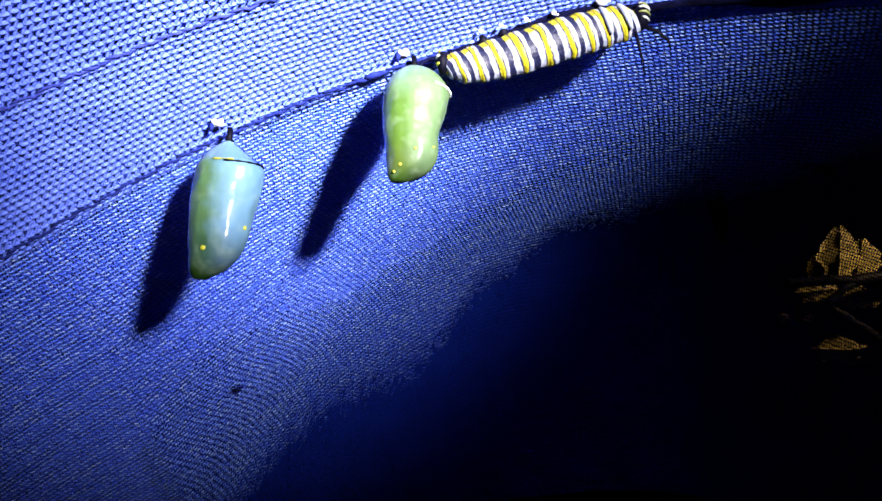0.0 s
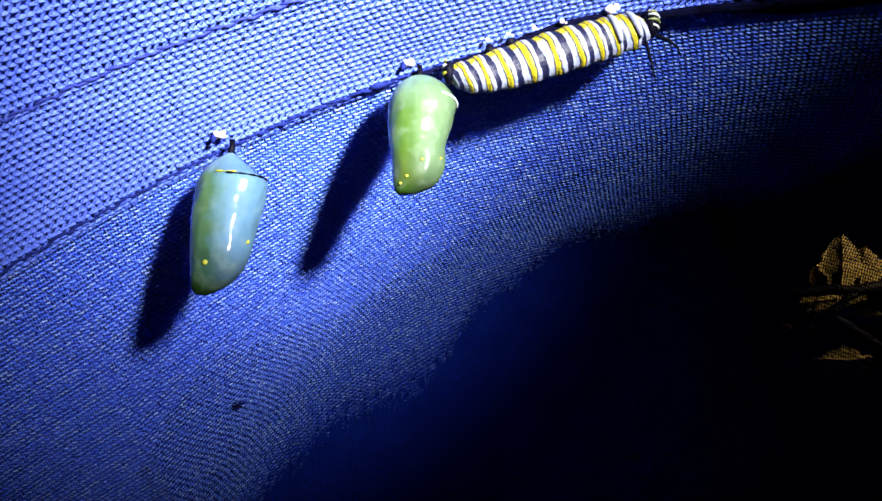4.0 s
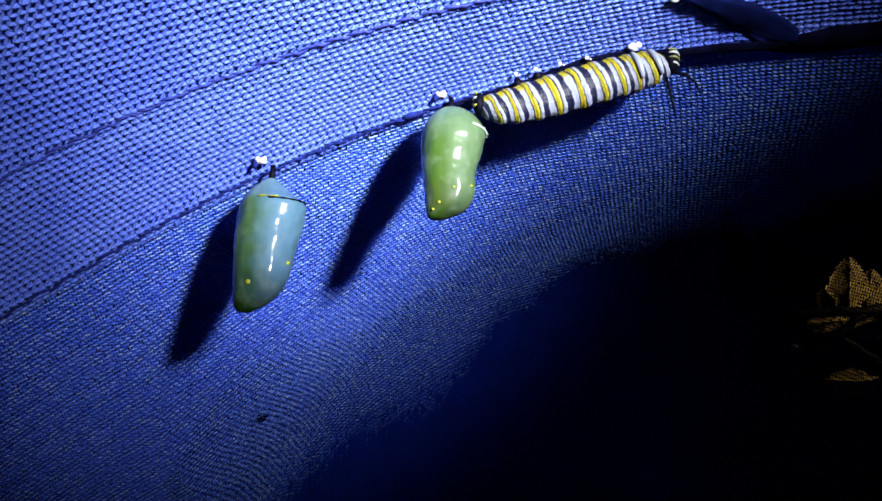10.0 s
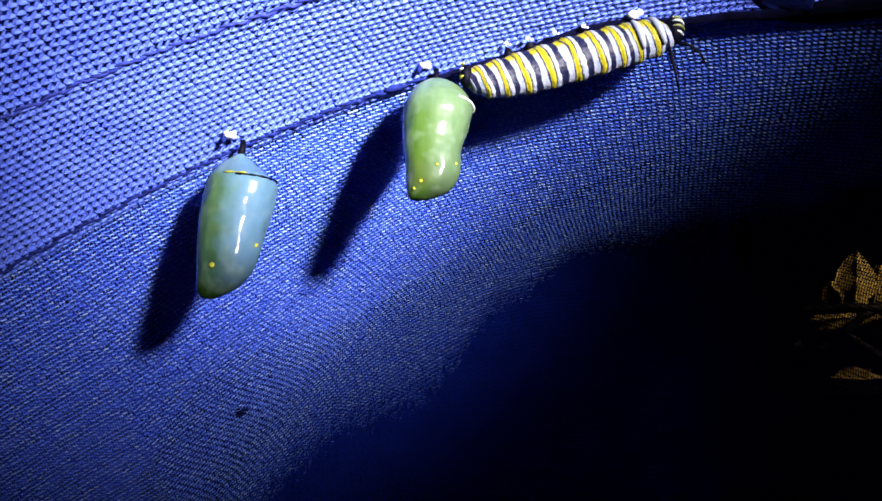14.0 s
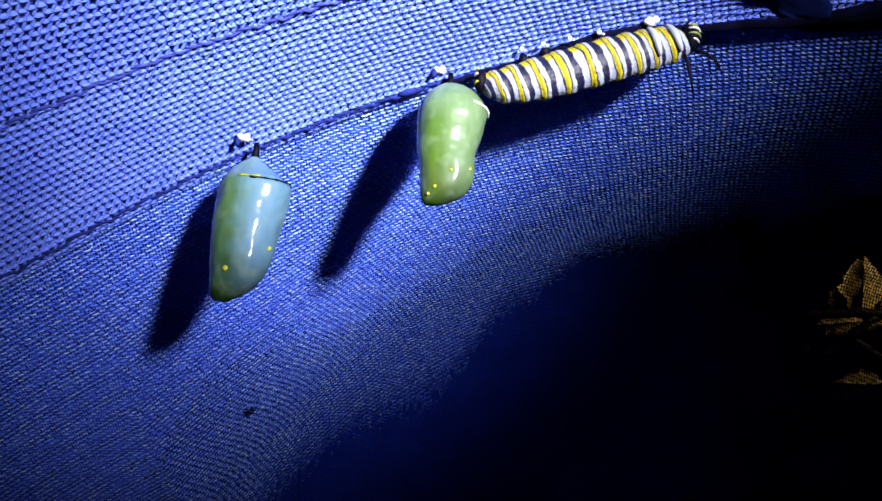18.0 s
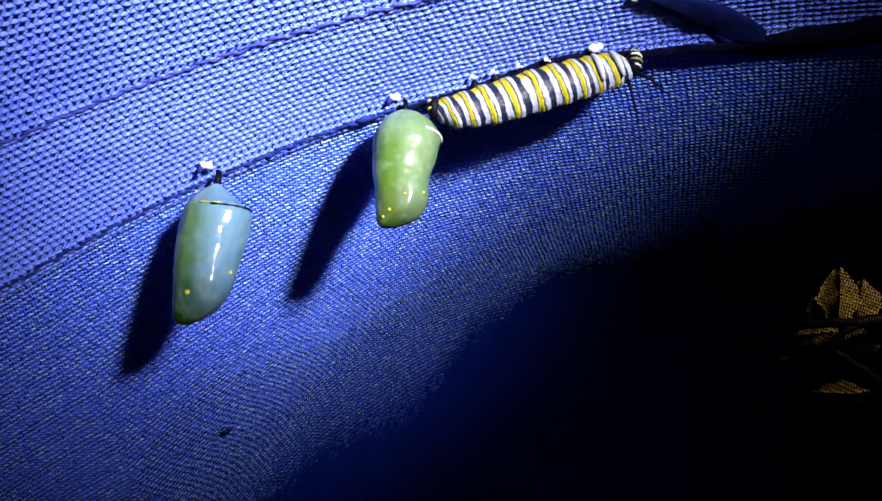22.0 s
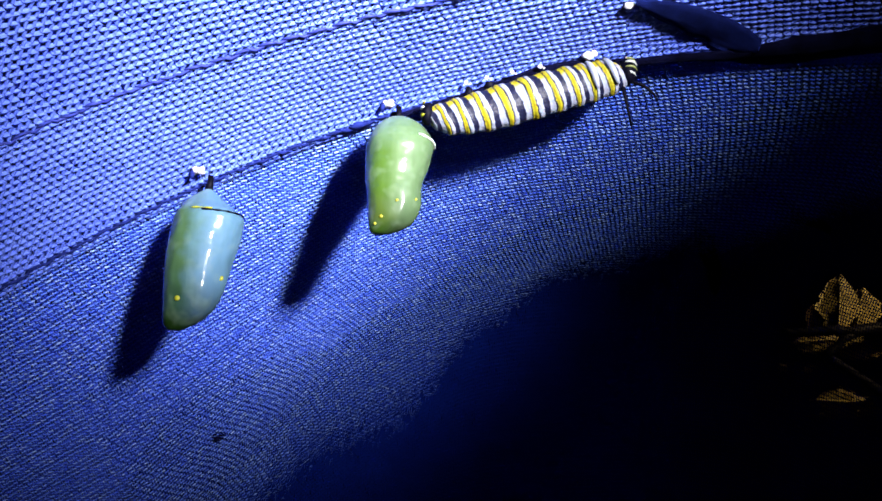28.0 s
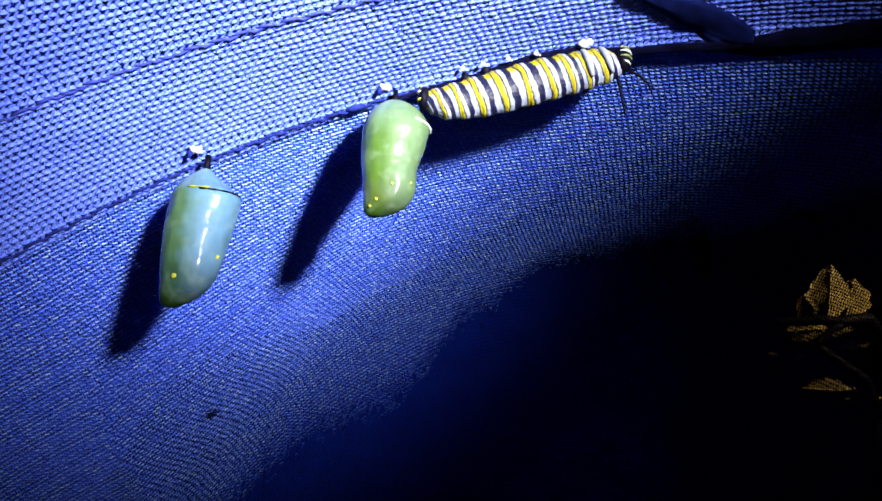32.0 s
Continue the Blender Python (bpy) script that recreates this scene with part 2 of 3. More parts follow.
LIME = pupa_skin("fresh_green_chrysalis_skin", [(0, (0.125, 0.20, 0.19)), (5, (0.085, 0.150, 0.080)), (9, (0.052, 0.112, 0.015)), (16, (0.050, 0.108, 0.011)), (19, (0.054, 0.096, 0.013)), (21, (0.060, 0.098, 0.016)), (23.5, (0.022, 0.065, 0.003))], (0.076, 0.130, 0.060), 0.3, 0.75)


def part(name, bm, mat, parent=None, label="", smooth=True):
    """Links a bmesh as one mesh object under a thing or a part."""
    me = bpy.data.meshes.new(name)
    bm.to_mesh(me)
    bm.free()
    for f in me.polygons:
        f.use_smooth = smooth
    me.materials.append(mat)
    ob = new(name, me)
    if parent:
        ob.parent = parent
        ob.matrix_parent_inverse = parent.matrix_world.inverted()
    if label:
        ob["label"] = label
    return ob


def thing(name, at, label, category, group="", kind=""):
    ob = new(name)
    ob.location = at
    ob.empty_display_size = 0.01
    ob.matrix_world = Matrix.Translation(at)
    return tagged(ob, label, category, group, kind)


def tube(bm, points, radii, sides=8):
    """A capped tube along points with a radius at each."""
    pts = [Vector(p) for p in points]
    rings = []
    for i, p in enumerate(pts):
        d = (pts[min(i + 1, len(pts) - 1)] - pts[max(i - 1, 0)]).normalized()
        a = d.cross(Vector((0.31, 0.17, 0.93))).normalized()
        b = d.cross(a)
        rings.append([bm.verts.new(p + radii[i] * (math.cos(w) * a + math.sin(w) * b)) for w in (math.tau * k / sides for k in range(sides))])
    for r, s in zip(rings, rings[1:]):
        for k in range(sides):
            bm.faces.new((r[k], r[(k + 1) % sides], s[(k + 1) % sides], s[k]))
    bm.faces.new(rings[0][::-1])
    bm.faces.new(rings[-1])
    return bm


def blob(bm, at, size, seed=0.0, rough=0.25, sub=2):
    """A small uneven lump."""
    res = bmesh.ops.create_icosphere(bm, subdivisions=sub, radius=1.0)
    for v in res["verts"]:
        n = noise.noise(v.co * 1.7 + Vector((seed, seed * 2, 0)))
        v.co = Vector(at) + Vector([c * s * (1 + rough * n) for c, s in zip(v.co, size)])
    return bm


# ---- the net roof of the cage: heights over the plan, in metres ----
def seam_y(x):
    return 0.1410 - 0.155 * x - 0.6 * x * x


def hem_y(x):
    return 0.1146 - 0.12 * x


def roof_z(x, y):
    x0 = np.clip(x, -0.15, 0.14)
    fall = np.maximum(-0.5, -0.13 - 30 * np.minimum(x0 - 0.03, 0) ** 2)
    return 1.2815 + 0.24 * x0 - 2.2 * x0 * x0 + fall * (y - 0.142)


def fabric(x, s):
    """A point of the net: s runs across it from the seam, in metres: forward (minus) along the roof,
    back (plus) to the roof's edge, then down the wall."""
    seam = seam_y(np.clip(x, -0.15, 0.10))
    length = 0.098
    over = np.maximum(s - length, 0)
    bend = 0.050
    down = np.where(over < bend, over * over / (2 * bend), over - bend / 2)
    back = over - down * 0.80
    y = seam + np.minimum(s, length) + back
    z = roof_z(x, y) - down * 0.9
    ripple = 0.0009 * np.sin(70 * x + 40 * s)
    line = np.interp(s, (0.0335, 0.0445, 0.0565, 0.069, 0.086, 0.1065, 0.1335, 0.1495), (-0.0795, -0.076, -0.0695, -0.0655, -0.0615, -0.0595, -0.054, -0.0465))
    fold = -0.00045 * np.exp(-(((x - line) / 0.0019) ** 2)) * np.clip((s - 0.030) / 0.03, 0, 1)
    tuck = fold - 0.0008 * np.exp(-((s / 0.0022) ** 2)) - 0.0003 * np.exp(-(((y - hem_y(x)) / 0.0015) ** 2))
    z = z + ripple * np.clip((s - 0.005) / 0.03, 0, 1) + tuck
    return x, y, z


PERIOD, ROW, THREAD = 0.00136, 0.00130, 0.00030
OUTWARD = np.array([0.0, -0.85, -0.53])


def strands(pts, radius, flat, sides=3):
    """Thin threads, round on the side that faces out of the net: pts (count, points, 3)."""
    n, m, _ = pts.shape
    way = pts[:, -1] - pts[:, 0]
    side = np.cross(way, OUTWARD)
    side /= np.linalg.norm(side, axis=1)[:, None] + 1e-9
    r = (np.ones((n, m)) * radius)[..., None]
    turns = np.linspace(-math.pi / 2, math.pi / 2, sides)
    rings = np.stack([pts + r * (math.sin(w) * side[:, None] + math.cos(w) * flat * OUTWARD) for w in turns], 2)
    i = np.arange(n * m * sides).reshape(n, m, sides)
    faces = [np.stack([i[:, :-1, e], i[:, :-1, (e + 1) % sides], i[:, 1:, (e + 1) % sides], i[:, 1:, e]], -1).reshape(-1, 4) for e in range(sides)]
    return rings.reshape(-1, 3), np.concatenate(faces)


def weave(name, s0, s1, x0, x1, mat, label, thick=1.0, link=0.6, lift_by=0.0, shift=0.0, keep=None, pitch=1.0, spread=0.0, flat=1.0, seed=3, reach=0.40, wave=0.18, stagger=0.5, legs=2, ends=0.75):
    """A six-sided knitted mesh: short bright floats in staggered rows, tied row to row by two thinner legs;
    real threads, joined in one mesh."""
    rng = np.random.default_rng(seed)
    period, row_gap, r = PERIOD * pitch, ROW * pitch, THREAD * pitch * thick
    rows = [s0]
    while rows[-1] < s1:
        rows.append(rows[-1] + row_gap * (1 + spread * min(max(rows[-1] / 0.06, 0), 1)))
    rows = np.array(rows)
    gaps = row_gap * (1 + spread * np.clip(rows / 0.06, 0, 1))
    k = np.arange(int((x1 - x0) / period))
    drift = 0.05 * period * rng.standard_normal((len(rows), 1)).cumsum(0)
    X = x0 + shift + (k[None] + (np.arange(len(rows)) * stagger % 1.0)[:, None]) * period + drift + 0.05 * period * rng.standard_normal((len(rows), len(k)))
    S = rows[:, None] + 0.05 * gaps[:, None] * rng.standard_normal(X.shape)
    G = np.broadcast_to(gaps[:, None], X.shape)
    if keep is not None:
        thinned = keep(X, S, rng)
        ok = thinned > 0.1
        X, S, G, thinned = X[ok], S[ok], G[ok], thinned[ok]
    else:
        thinned = np.ones(X.size)
    X, S, G = X.ravel()[:, None], S.ravel()[:, None], G.ravel()[:, None]
    r = r * thinned[:, None]
    bulk = 1 + 0.12 * rng.standard_normal(X.shape)

    def path(us, vs):
        x, y, z = fabric(X + np.array(us) * period, S + np.array(vs) * G)
        return np.stack([x, y, z + lift_by], -1)

    pieces = [strands(path((-reach, -0.14, 0.14, reach), (-wave, 0.02, 0.04, wave)), r * bulk * np.array([ends, 1.1, 1.1, ends]), flat, 4 if lift_by == 0 else 3),
              strands(path((reach - 0.04, stagger - reach + 0.04), (wave, 1 - wave)), r * link, flat)]
    if legs > 1:
        pieces.append(strands(path((0.04 - reach, stagger - 1 + reach - 0.04), (-wave, 1 + wave)), r * link, flat))
    verts, faces, base = [], [], 0
    for v, f in pieces:
        verts.append(v)
        faces.append(f + base)
        base += len(v)
    V, F = np.concatenate(verts), np.concatenate(faces)
    me = bpy.data.meshes.new(name)
    me.vertices.add(len(V))
    me.vertices.foreach_set("co", V.astype(np.float32).ravel())
    me.loops.add(F.size)
    me.loops.foreach_set("vertex_index", F.astype(np.int32).ravel())
    me.polygons.add(len(F))
    me.polygons.foreach_set("loop_start", np.arange(0, F.size, 4, dtype=np.int32))
    me.polygons.foreach_set("use_smooth", np.ones(len(F), dtype=bool))
    me.update(calc_edges=True)
    me.materials.append(mat)
    return tagged(new(name, me), label, "net", kind="stuff")


def lined(x, s, rng):
    """The second layer ends along a cut edge: a slanting run, a corner, then up to the seam."""
    edge = np.interp(x, (-0.088, -0.069, -0.060, -0.0465, -0.0305, -0.002, 0.023, 0.047, 0.0555, 0.0685, 0.0735), (0.0835, 0.066, 0.068, 0.084, 0.101, 0.0975, 0.0765, 0.057, 0.048, 0.028, 0.011))
    thin = 0.5 * np.clip((-0.020 - x) / 0.03, 0, 1) * np.clip((edge + 0.05 - s) / 0.03, 0, 1)
    return np.where((s < edge) | (x < -0.088), 1.0, thin)


def whole(x, s, rng):
    """The first layer thins out along an uneven edge, in place of the light falling off."""
    edge = np.interp(x, (-0.100, -0.058, -0.036, -0.017, -0.002, 0.006, 0.0135, 0.028, 0.038, 0.061, 0.074, 0.0835, 0.0915, 0.0975, 0.105, 0.115), (0.160, 0.1425, 0.1445, 0.1525, 0.1525, 0.1425, 0.133, 0.1265, 0.1125, 0.1065, 0.0945, 0.0925, 0.086, 0.0745, 0.060, 0.050))
    thinned = 0.0010 * np.sin(330 * x + 2) * np.sin(710 * x) + 0.0022 * rng.standard_normal(x.shape)
    return np.clip((edge + thinned + 0.001 - s) / 0.018, 0, 1) ** 0.7


def sparse(x, s, rng):
    """The far net is drawn out thin towards the right, in front of the dry leaves."""
    return np.clip((0.100 - x) / 0.03, 0.35, 1.0)


weave("net_roof", -0.075, 0.0005, -0.135, 0.13, NET, "blue nylon mosquito net roof of a butterfly cage, stretched tight", 1.18, 1.05, reach=0.50, wave=0.14, stagger=0.34, legs=1, flat=0.35, ends=0.9)
weave("net_roof_back", 0.0005, 0.165, -0.135, 0.15, SHEER, "blue nylon mosquito net sloping away behind the seam", 0.62, 0.43, keep=whole, pitch=0.86, spread=0.5, flat=0.7, seed=4, reach=0.40, stagger=0.36)
weave("net_lining", -0.07435, 0.0, -0.135, 0.13, NET, "second layer of blue net behind the roof", 2.2, 1.0, 0.0009, 0.00068, flat=0.4)
weave("net_lining_back", 0.0006, 0.115, -0.135, 0.13, LINING, "second layer of blue net behind the roof, cut along a slanting edge", 1.2, 0.8, 0.0024, 0.0003, lined, pitch=0.70, spread=0.5, flat=0.7, seed=5, stagger=0.45)
# dark layer added for the net beyond the torch light
weave("net_wall", 0.045, 0.22, -0.085, 0.16, DIM_NET, "net wall falling away behind the roof edge, coloured navy for the dim light there", 1.5, 0.9, 0.0090, keep=sparse, pitch=1.1, seed=6, flat=0.4)


# ---- the two stitched lines ----
def stitched(name, curve, x0, x1, thick, label, mat, knot=0.0):
    """A run of short overlapping stitches, each a little askew, pulled into the net."""
    bm = bmesh.new()
    x, i = x0, 0
    while x < x1:
        step = 0.0021 + 0.0006 * noise.noise(Vector((x * 700, 4, 0)))
        pull = thick * (0.6 + 0.7 * abs(noise.noise(Vector((x * 260, 2, 7))))) * (1 + knot * math.exp(-(((x + 0.0141) / 0.0016) ** 2)))
        pts = []
        for u in (-0.4, 0.1, 0.5, 0.9, 1.4):
            px = x + u * step
            y = curve(px) + 0.0006 * noise.noise(Vector((px * 300, 0, 3))) + (0.00028 if i % 2 else -0.00022) * math.sin(math.pi * min(max(u, 0), 1)) + 0.00025 * (u - 0.5)
            _, yy, z = fabric(np.float64(px), np.float64(y - seam_y(px)))
            pts.append((px, yy, z - thick * (0.1 + 0.5 * math.sin(math.pi * min(max(u, 0), 1)))))
        tube(bm, pts, [pull * 0.5, pull * 0.9, pull, pull * 0.9, pull * 0.5], 6)
        x += step
        i += 1
    return tagged(part(name, bm, mat), label, "seam", kind="structure")


stitched("seam_roof", seam_y, -0.135, 0.12, 0.00048, "dark blue sewn seam across the net roof", SEAM, 1.6)
stitched("seam_hem", hem_y, -0.135, 0.12, 0.00042, "blue stitched hem line beside the seam", HEM)


# ---- the two chrysalises ----
def lathe(bm, rows, mm, depth=0.86, sides=48):
    """A body from rows (down, left, right) with its own left and right side, flattened front to back."""
    zs = [r[0] for r in rows]
    fine = np.linspace(zs[0], zs[-1], 70)
    left = np.interp(fine, zs, [r[1] for r in rows])
    right = np.interp(fine, zs, [r[2] for r in rows])
    for arr in (left, right):
        for _ in range(3):
            arr[1:-1] = (arr[:-2] + 2 * arr[1:-1] + arr[2:]) / 4
    rings = []
    for z, l, r in zip(fine, left, right):
        c, h = (l + r) / 2, (r - l) / 2
        ring = []
        for k in range(sides):
            w = math.tau * k / sides
            g = h * (1 + 0.03 * noise.noise(Vector((1.6 * math.cos(w), 1.6 * math.sin(w), z * 0.022))) + 0.014 * noise.noise(Vector((3.2 * math.cos(w), 3.2 * math.sin(w), z * 0.05))) + 0.003 * math.sin(z * 0.42) * (z < 130))
            ring.append(bm.verts.new(((c + g * math.cos(w)) * mm, g * depth * math.sin(w) * mm, -z * mm)))
        rings.append(ring)
    for a, b in zip(rings, rings[1:]):
        for k in range(sides):
            bm.faces.new((a[k], b[k], b[(k + 1) % sides], a[(k + 1) % sides]))
    bm.faces.new(rings[0])
    bm.faces.new(rings[-1][::-1])
    return bm


def skin(bm_rows, mm, u, w, depth=0.86):
    """A point on that body: u down, w degrees round from its right towards the viewer."""
    l = np.interp(u, [r[0] for r in bm_rows], [r[1] for r in bm_rows])
    r = np.interp(u, [r[0] for r in bm_rows], [r[2] for r in bm_rows])
    c, h = (l + r) / 2, (r - l) / 2
    return Vector(((c + h * math.cos(radians(w))) * mm, -h * depth * math.sin(radians(w)) * mm, -u * mm))


OLDER = [(0, -4, 4), (8, -13, 13), (20, -28, 27), (35, -41, 44), (45, -46, 57), (52, -50, 67), (58, -52, 68), (80, -54, 65), (110, -55, 59),
         (140, -55, 54), (170, -53, 48), (195, -51, 42), (215, -49, 32), (232, -47, 15), (243, -46, -2), (250, -37, -17)]
FRESH = [(0, -14, 18), (8, -27, 36), (20, -38, 50), (35, -46, 60), (48, -50, 65), (55, -52, 64), (75, -52, 60), (95, -51, 54), (115, -49, 48),
         (130, -47, 46), (145, -45, 48), (160, -43, 47), (175, -42, 42), (190, -40, 34), (200, -39, 22), (208, -37, 2), (211, -32, -12)]


def chrysalis(at, rows, mm, mat, label, dots, band, silk, gilt=None):
    t = thing("chrysalis", at, label, "chrysalis", "chrysalises hanging from the seam")
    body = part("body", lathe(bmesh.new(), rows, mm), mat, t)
    body.matrix_parent_inverse = Matrix()
    stalk = part("cremaster", tube(bmesh.new(), [(0, 0, 0.0026), (0.0001, 0, 0.0012), (0, 0, -0.0004)], [0.00055, 0.0006, 0.0008]), BLACK, t, "short black stalk")
    stalk.matrix_parent_inverse = Matrix()
    pad = bmesh.new()
    for i in range(14):
        blob(pad, (silk[0] + 0.0007 * math.sin(2.4 * i), 0.0004 * math.cos(3 * i), silk[1] + 0.0003 * math.cos(1.7 * i)), (0.0006, 0.0005, 0.0005), i, 0.35)
    part("silk_pad", pad, SILK, t, "white tuft of spun silk").matrix_parent_inverse = Matrix()
    stitch = tube(bmesh.new(), [(silk[0] - 0.0009, -0.0003, silk[1] - 0.0002), (silk[0] - 0.0009, -0.0004, silk[1] - 0.0010), (silk[0] - 0.0011, -0.0002, silk[1] - 0.0017)], [0.00035, 0.0005, 0.0004])
    part("thread_loop", stitch, SEAM, t, "dark blue loop of sewing thread").matrix_parent_inverse = Matrix()
    for u, w, size in dots:
        d = bmesh.new()
        blob(d, (0, 0, 0), (size, size * 0.45, size), u, 0.15)
        o = part("gold_spot", d, GOLD, t, "shiny gold spot")
        o.matrix_parent_inverse = Matrix()
        o.location = skin(rows, mm, u, w)
    if band:
        b = bmesh.new()
        pts = [skin(rows, mm, band[0] + band[3] * math.sin(radians(w)), w) for w in range(band[1], band[2], 6)]
        c = Vector((sum(r[1] + r[2] for r in rows[5:9]) / 8 * mm, 0, 0))
        pts = [p + (p - Vector((c.x, 0, p.z))).normalized() * 0.0001 for p in pts]
        part("band", tube(b, pts, [(0.00020 if band[4] is PALE else 0.00013) + 0.00009 * (i % 3 == 0) for i in range(len(pts))], 6), band[4], t, band[5]).matrix_parent_inverse = Matrix()
    if gilt:
        b = bmesh.new()
        pts = [skin(rows, mm, gilt[0] + gilt[3] * math.sin(radians(w)), w) + Vector((0, -0.00012, 0)) for w in range(gilt[1], gilt[2], 6)]
        part("gold_line", tube(b, pts, [0.00006 + 0.00012 * (i % 4 < 2) for i in range(len(pts))], 6), GOLD, t, "broken gold line").matrix_parent_inverse = Matrix()
    return t


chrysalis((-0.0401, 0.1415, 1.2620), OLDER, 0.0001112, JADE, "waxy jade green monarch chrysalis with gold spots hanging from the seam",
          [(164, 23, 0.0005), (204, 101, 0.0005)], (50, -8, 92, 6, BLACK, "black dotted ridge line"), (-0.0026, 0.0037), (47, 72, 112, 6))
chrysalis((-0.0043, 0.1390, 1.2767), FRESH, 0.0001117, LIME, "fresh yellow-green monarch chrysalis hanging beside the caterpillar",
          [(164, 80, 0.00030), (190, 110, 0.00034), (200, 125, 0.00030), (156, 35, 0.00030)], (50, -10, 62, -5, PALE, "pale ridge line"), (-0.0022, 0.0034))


# ---- the caterpillar ----
def caterpillar():
    m, nt, p = material("striped_caterpillar_skin")
    at = nt.nodes.new("ShaderNodeAttribute")
    at.attribute_name = "along"
    co = nt.nodes.new("ShaderNodeTexCoord")
    nz = node(nt, "ShaderNodeTexNoise", Scale=420.0, Detail=2.0)
    nt.links.new(co.outputs["Object"], nz.inputs["Vector"])
    add = nt.nodes.new("ShaderNodeMath")
    add.operation = "MULTIPLY_ADD"
    add.inputs[1].default_value = 0.17
    nt.links.new(nz.outputs["Fac"], add.inputs[0])
    nt.links.new(at.outputs["Fac"], add.inputs[2])
    ragged = node(nt, "ShaderNodeTexNoise", Scale=1500.0, Detail=2.0)
    nt.links.new(co.outputs["Object"], ragged.inputs["Vector"])
    edge = nt.nodes.new("ShaderNodeMath")
    edge.operation = "MULTIPLY_ADD"
    edge.inputs[1].default_value = 0.06
    nt.links.new(ragged.outputs["Fac"], edge.inputs[0])
    nt.links.new(add.outputs[0], edge.inputs[2])
    fr = nt.nodes.new("ShaderNodeMath")
    fr.operation = "FRACT"
    nt.links.new(edge.outputs[0], fr.inputs[0])
    white, yellow, black = (0.235, 0.255, 0.335, 1), (0.275, 0.238, 0.010, 1), (0.004, 0.005, 0.022, 1)
    up = nt.nodes.new("ShaderNodeAttribute")
    up.attribute_name = "up"
    high = nt.nodes.new("ShaderNodeMath")
    high.operation = "MULTIPLY_ADD"
    high.inputs[1].default_value = 0.5
    nt.links.new(nz.outputs["Fac"], high.inputs[0])
    nt.links.new(up.outputs["Fac"], high.inputs[2])
    towards_feet = nt.nodes.new("ShaderNodeMapRange")
    towards_feet.inputs["From Min"].default_value, towards_feet.inputs["From Max"].default_value = 0.50, 0.72
    nt.links.new(high.outputs[0], towards_feet.inputs["Value"])
    tone = nt.nodes.new("ShaderNodeMix")
    tone.data_type = "RGBA"
    for slot, first in (("A", white), ("B", yellow)):
        ramp = nt.nodes.new("ShaderNodeValToRGB")
        r = ramp.color_ramp
        stops = [(0.0, black), (0.205, black), (0.23, first), (0.435, first), (0.46, black), (0.505, black), (0.53, yellow), (0.69, yellow), (0.71, black), (0.745, black), (0.77, white), (0.915, white), (0.94, black)]
        r.elements[0].position, r.elements[0].color = stops[0]
        r.elements[1].position, r.elements[1].color = stops[-1]
        for pos, col in stops[1:-1]:
            e = r.elements.new(pos)
            e.color = col
        nt.links.new(fr.outputs[0], ramp.inputs["Fac"])
        nt.links.new(ramp.outputs["Color"], tone.inputs[slot])
    nt.links.new(towards_feet.outputs[0], tone.inputs["Factor"])
    nt.links.new(tone.outputs["Result"], p.inputs["Base Color"])
    p.inputs["Roughness"].default_value = 0.5
    p.inputs["Specular IOR Level"].default_value = 0.25
    wrinkle = node(nt, "ShaderNodeTexNoise", Scale=900.0, Detail=3.0)
    nt.links.new(co.outputs["Object"], wrinkle.inputs["Vector"])
    relief = nt.nodes.new("ShaderNodeBump")
    relief.inputs["Strength"].default_value, relief.inputs["Distance"].default_value = 0.6, 0.0005
    nt.links.new(wrinkle.outputs["Fac"], relief.inputs["Height"])
    nt.links.new(relief.outputs["Normal"], p.inputs["Normal"])
    p.inputs["Subsurface Weight"].default_value = 0.1
    p.inputs["Subsurface Scale"].default_value = 0.001

    spine = [(0.0010, 0.1387, 1.2770, 0.0010), (0.0020, 0.1388, 1.2767, 0.0022), (0.0045, 0.1386, 1.2766, 0.0031), (0.0090, 0.1380, 1.2774, 0.0037), (0.0135, 0.1373, 1.2784, 0.0040),
             (0.0230, 0.1356, 1.2810, 0.0041), (0.0282, 0.1347, 1.2823, 0.0039), (0.0316, 0.1342, 1.2831, 0.0037), (0.0350, 0.1336, 1.2839, 0.0034), (0.0373, 0.1333, 1.2845, 0.0026), (0.0384, 0.1331, 1.2846, 0.0015)]
    marks = (-0.04, 0.047, 0.13, 0.223, 0.333, 0.455, 0.58, 0.687, 0.775, 0.846, 0.9475, 1.04)
    t = thing("caterpillar", (0.018, 0.136, 1.2825), "yellow, black and white striped caterpillar hanging upside down along the seam", "caterpillar")
    arr = np.array(spine)
    d = np.r_[0, np.cumsum(np.linalg.norm(np.diff(arr[:, :3], axis=0), axis=1))]
    n, sides = 240, 40
    bm = bmesh.new()
    lay = bm.verts.layers.float.new("along")
    height = bm.verts.layers.float.new("up")
    rings = []
    for i in range(n + 1):
        q = d[-1] * i / n
        x, y, z, rad = (np.interp(q, d, arr[:, c]) for c in range(4))
        a = np.interp(i / n, marks, np.arange(12)) + 0.08
        rad *= 0.945 - 0.045 * math.cos(math.tau * (a - 0.16)) - 0.035 * math.exp(-(((a % 1.0) - 0.485) / 0.05) ** 2) - 0.03 * math.exp(-(((a % 1.0) - 0.69) / 0.05) ** 2)
        ring = []
        for k in range(sides):
            w = math.tau * k / sides
            lean = 0.0008 * -math.sin(w)
            v = bm.verts.new((x - 0.018 + lean * 0.9 - 0.30 * rad * math.sin(w), y - 0.136 + rad * 0.95 * math.cos(w), z - 1.2825 + rad * math.sin(w)))
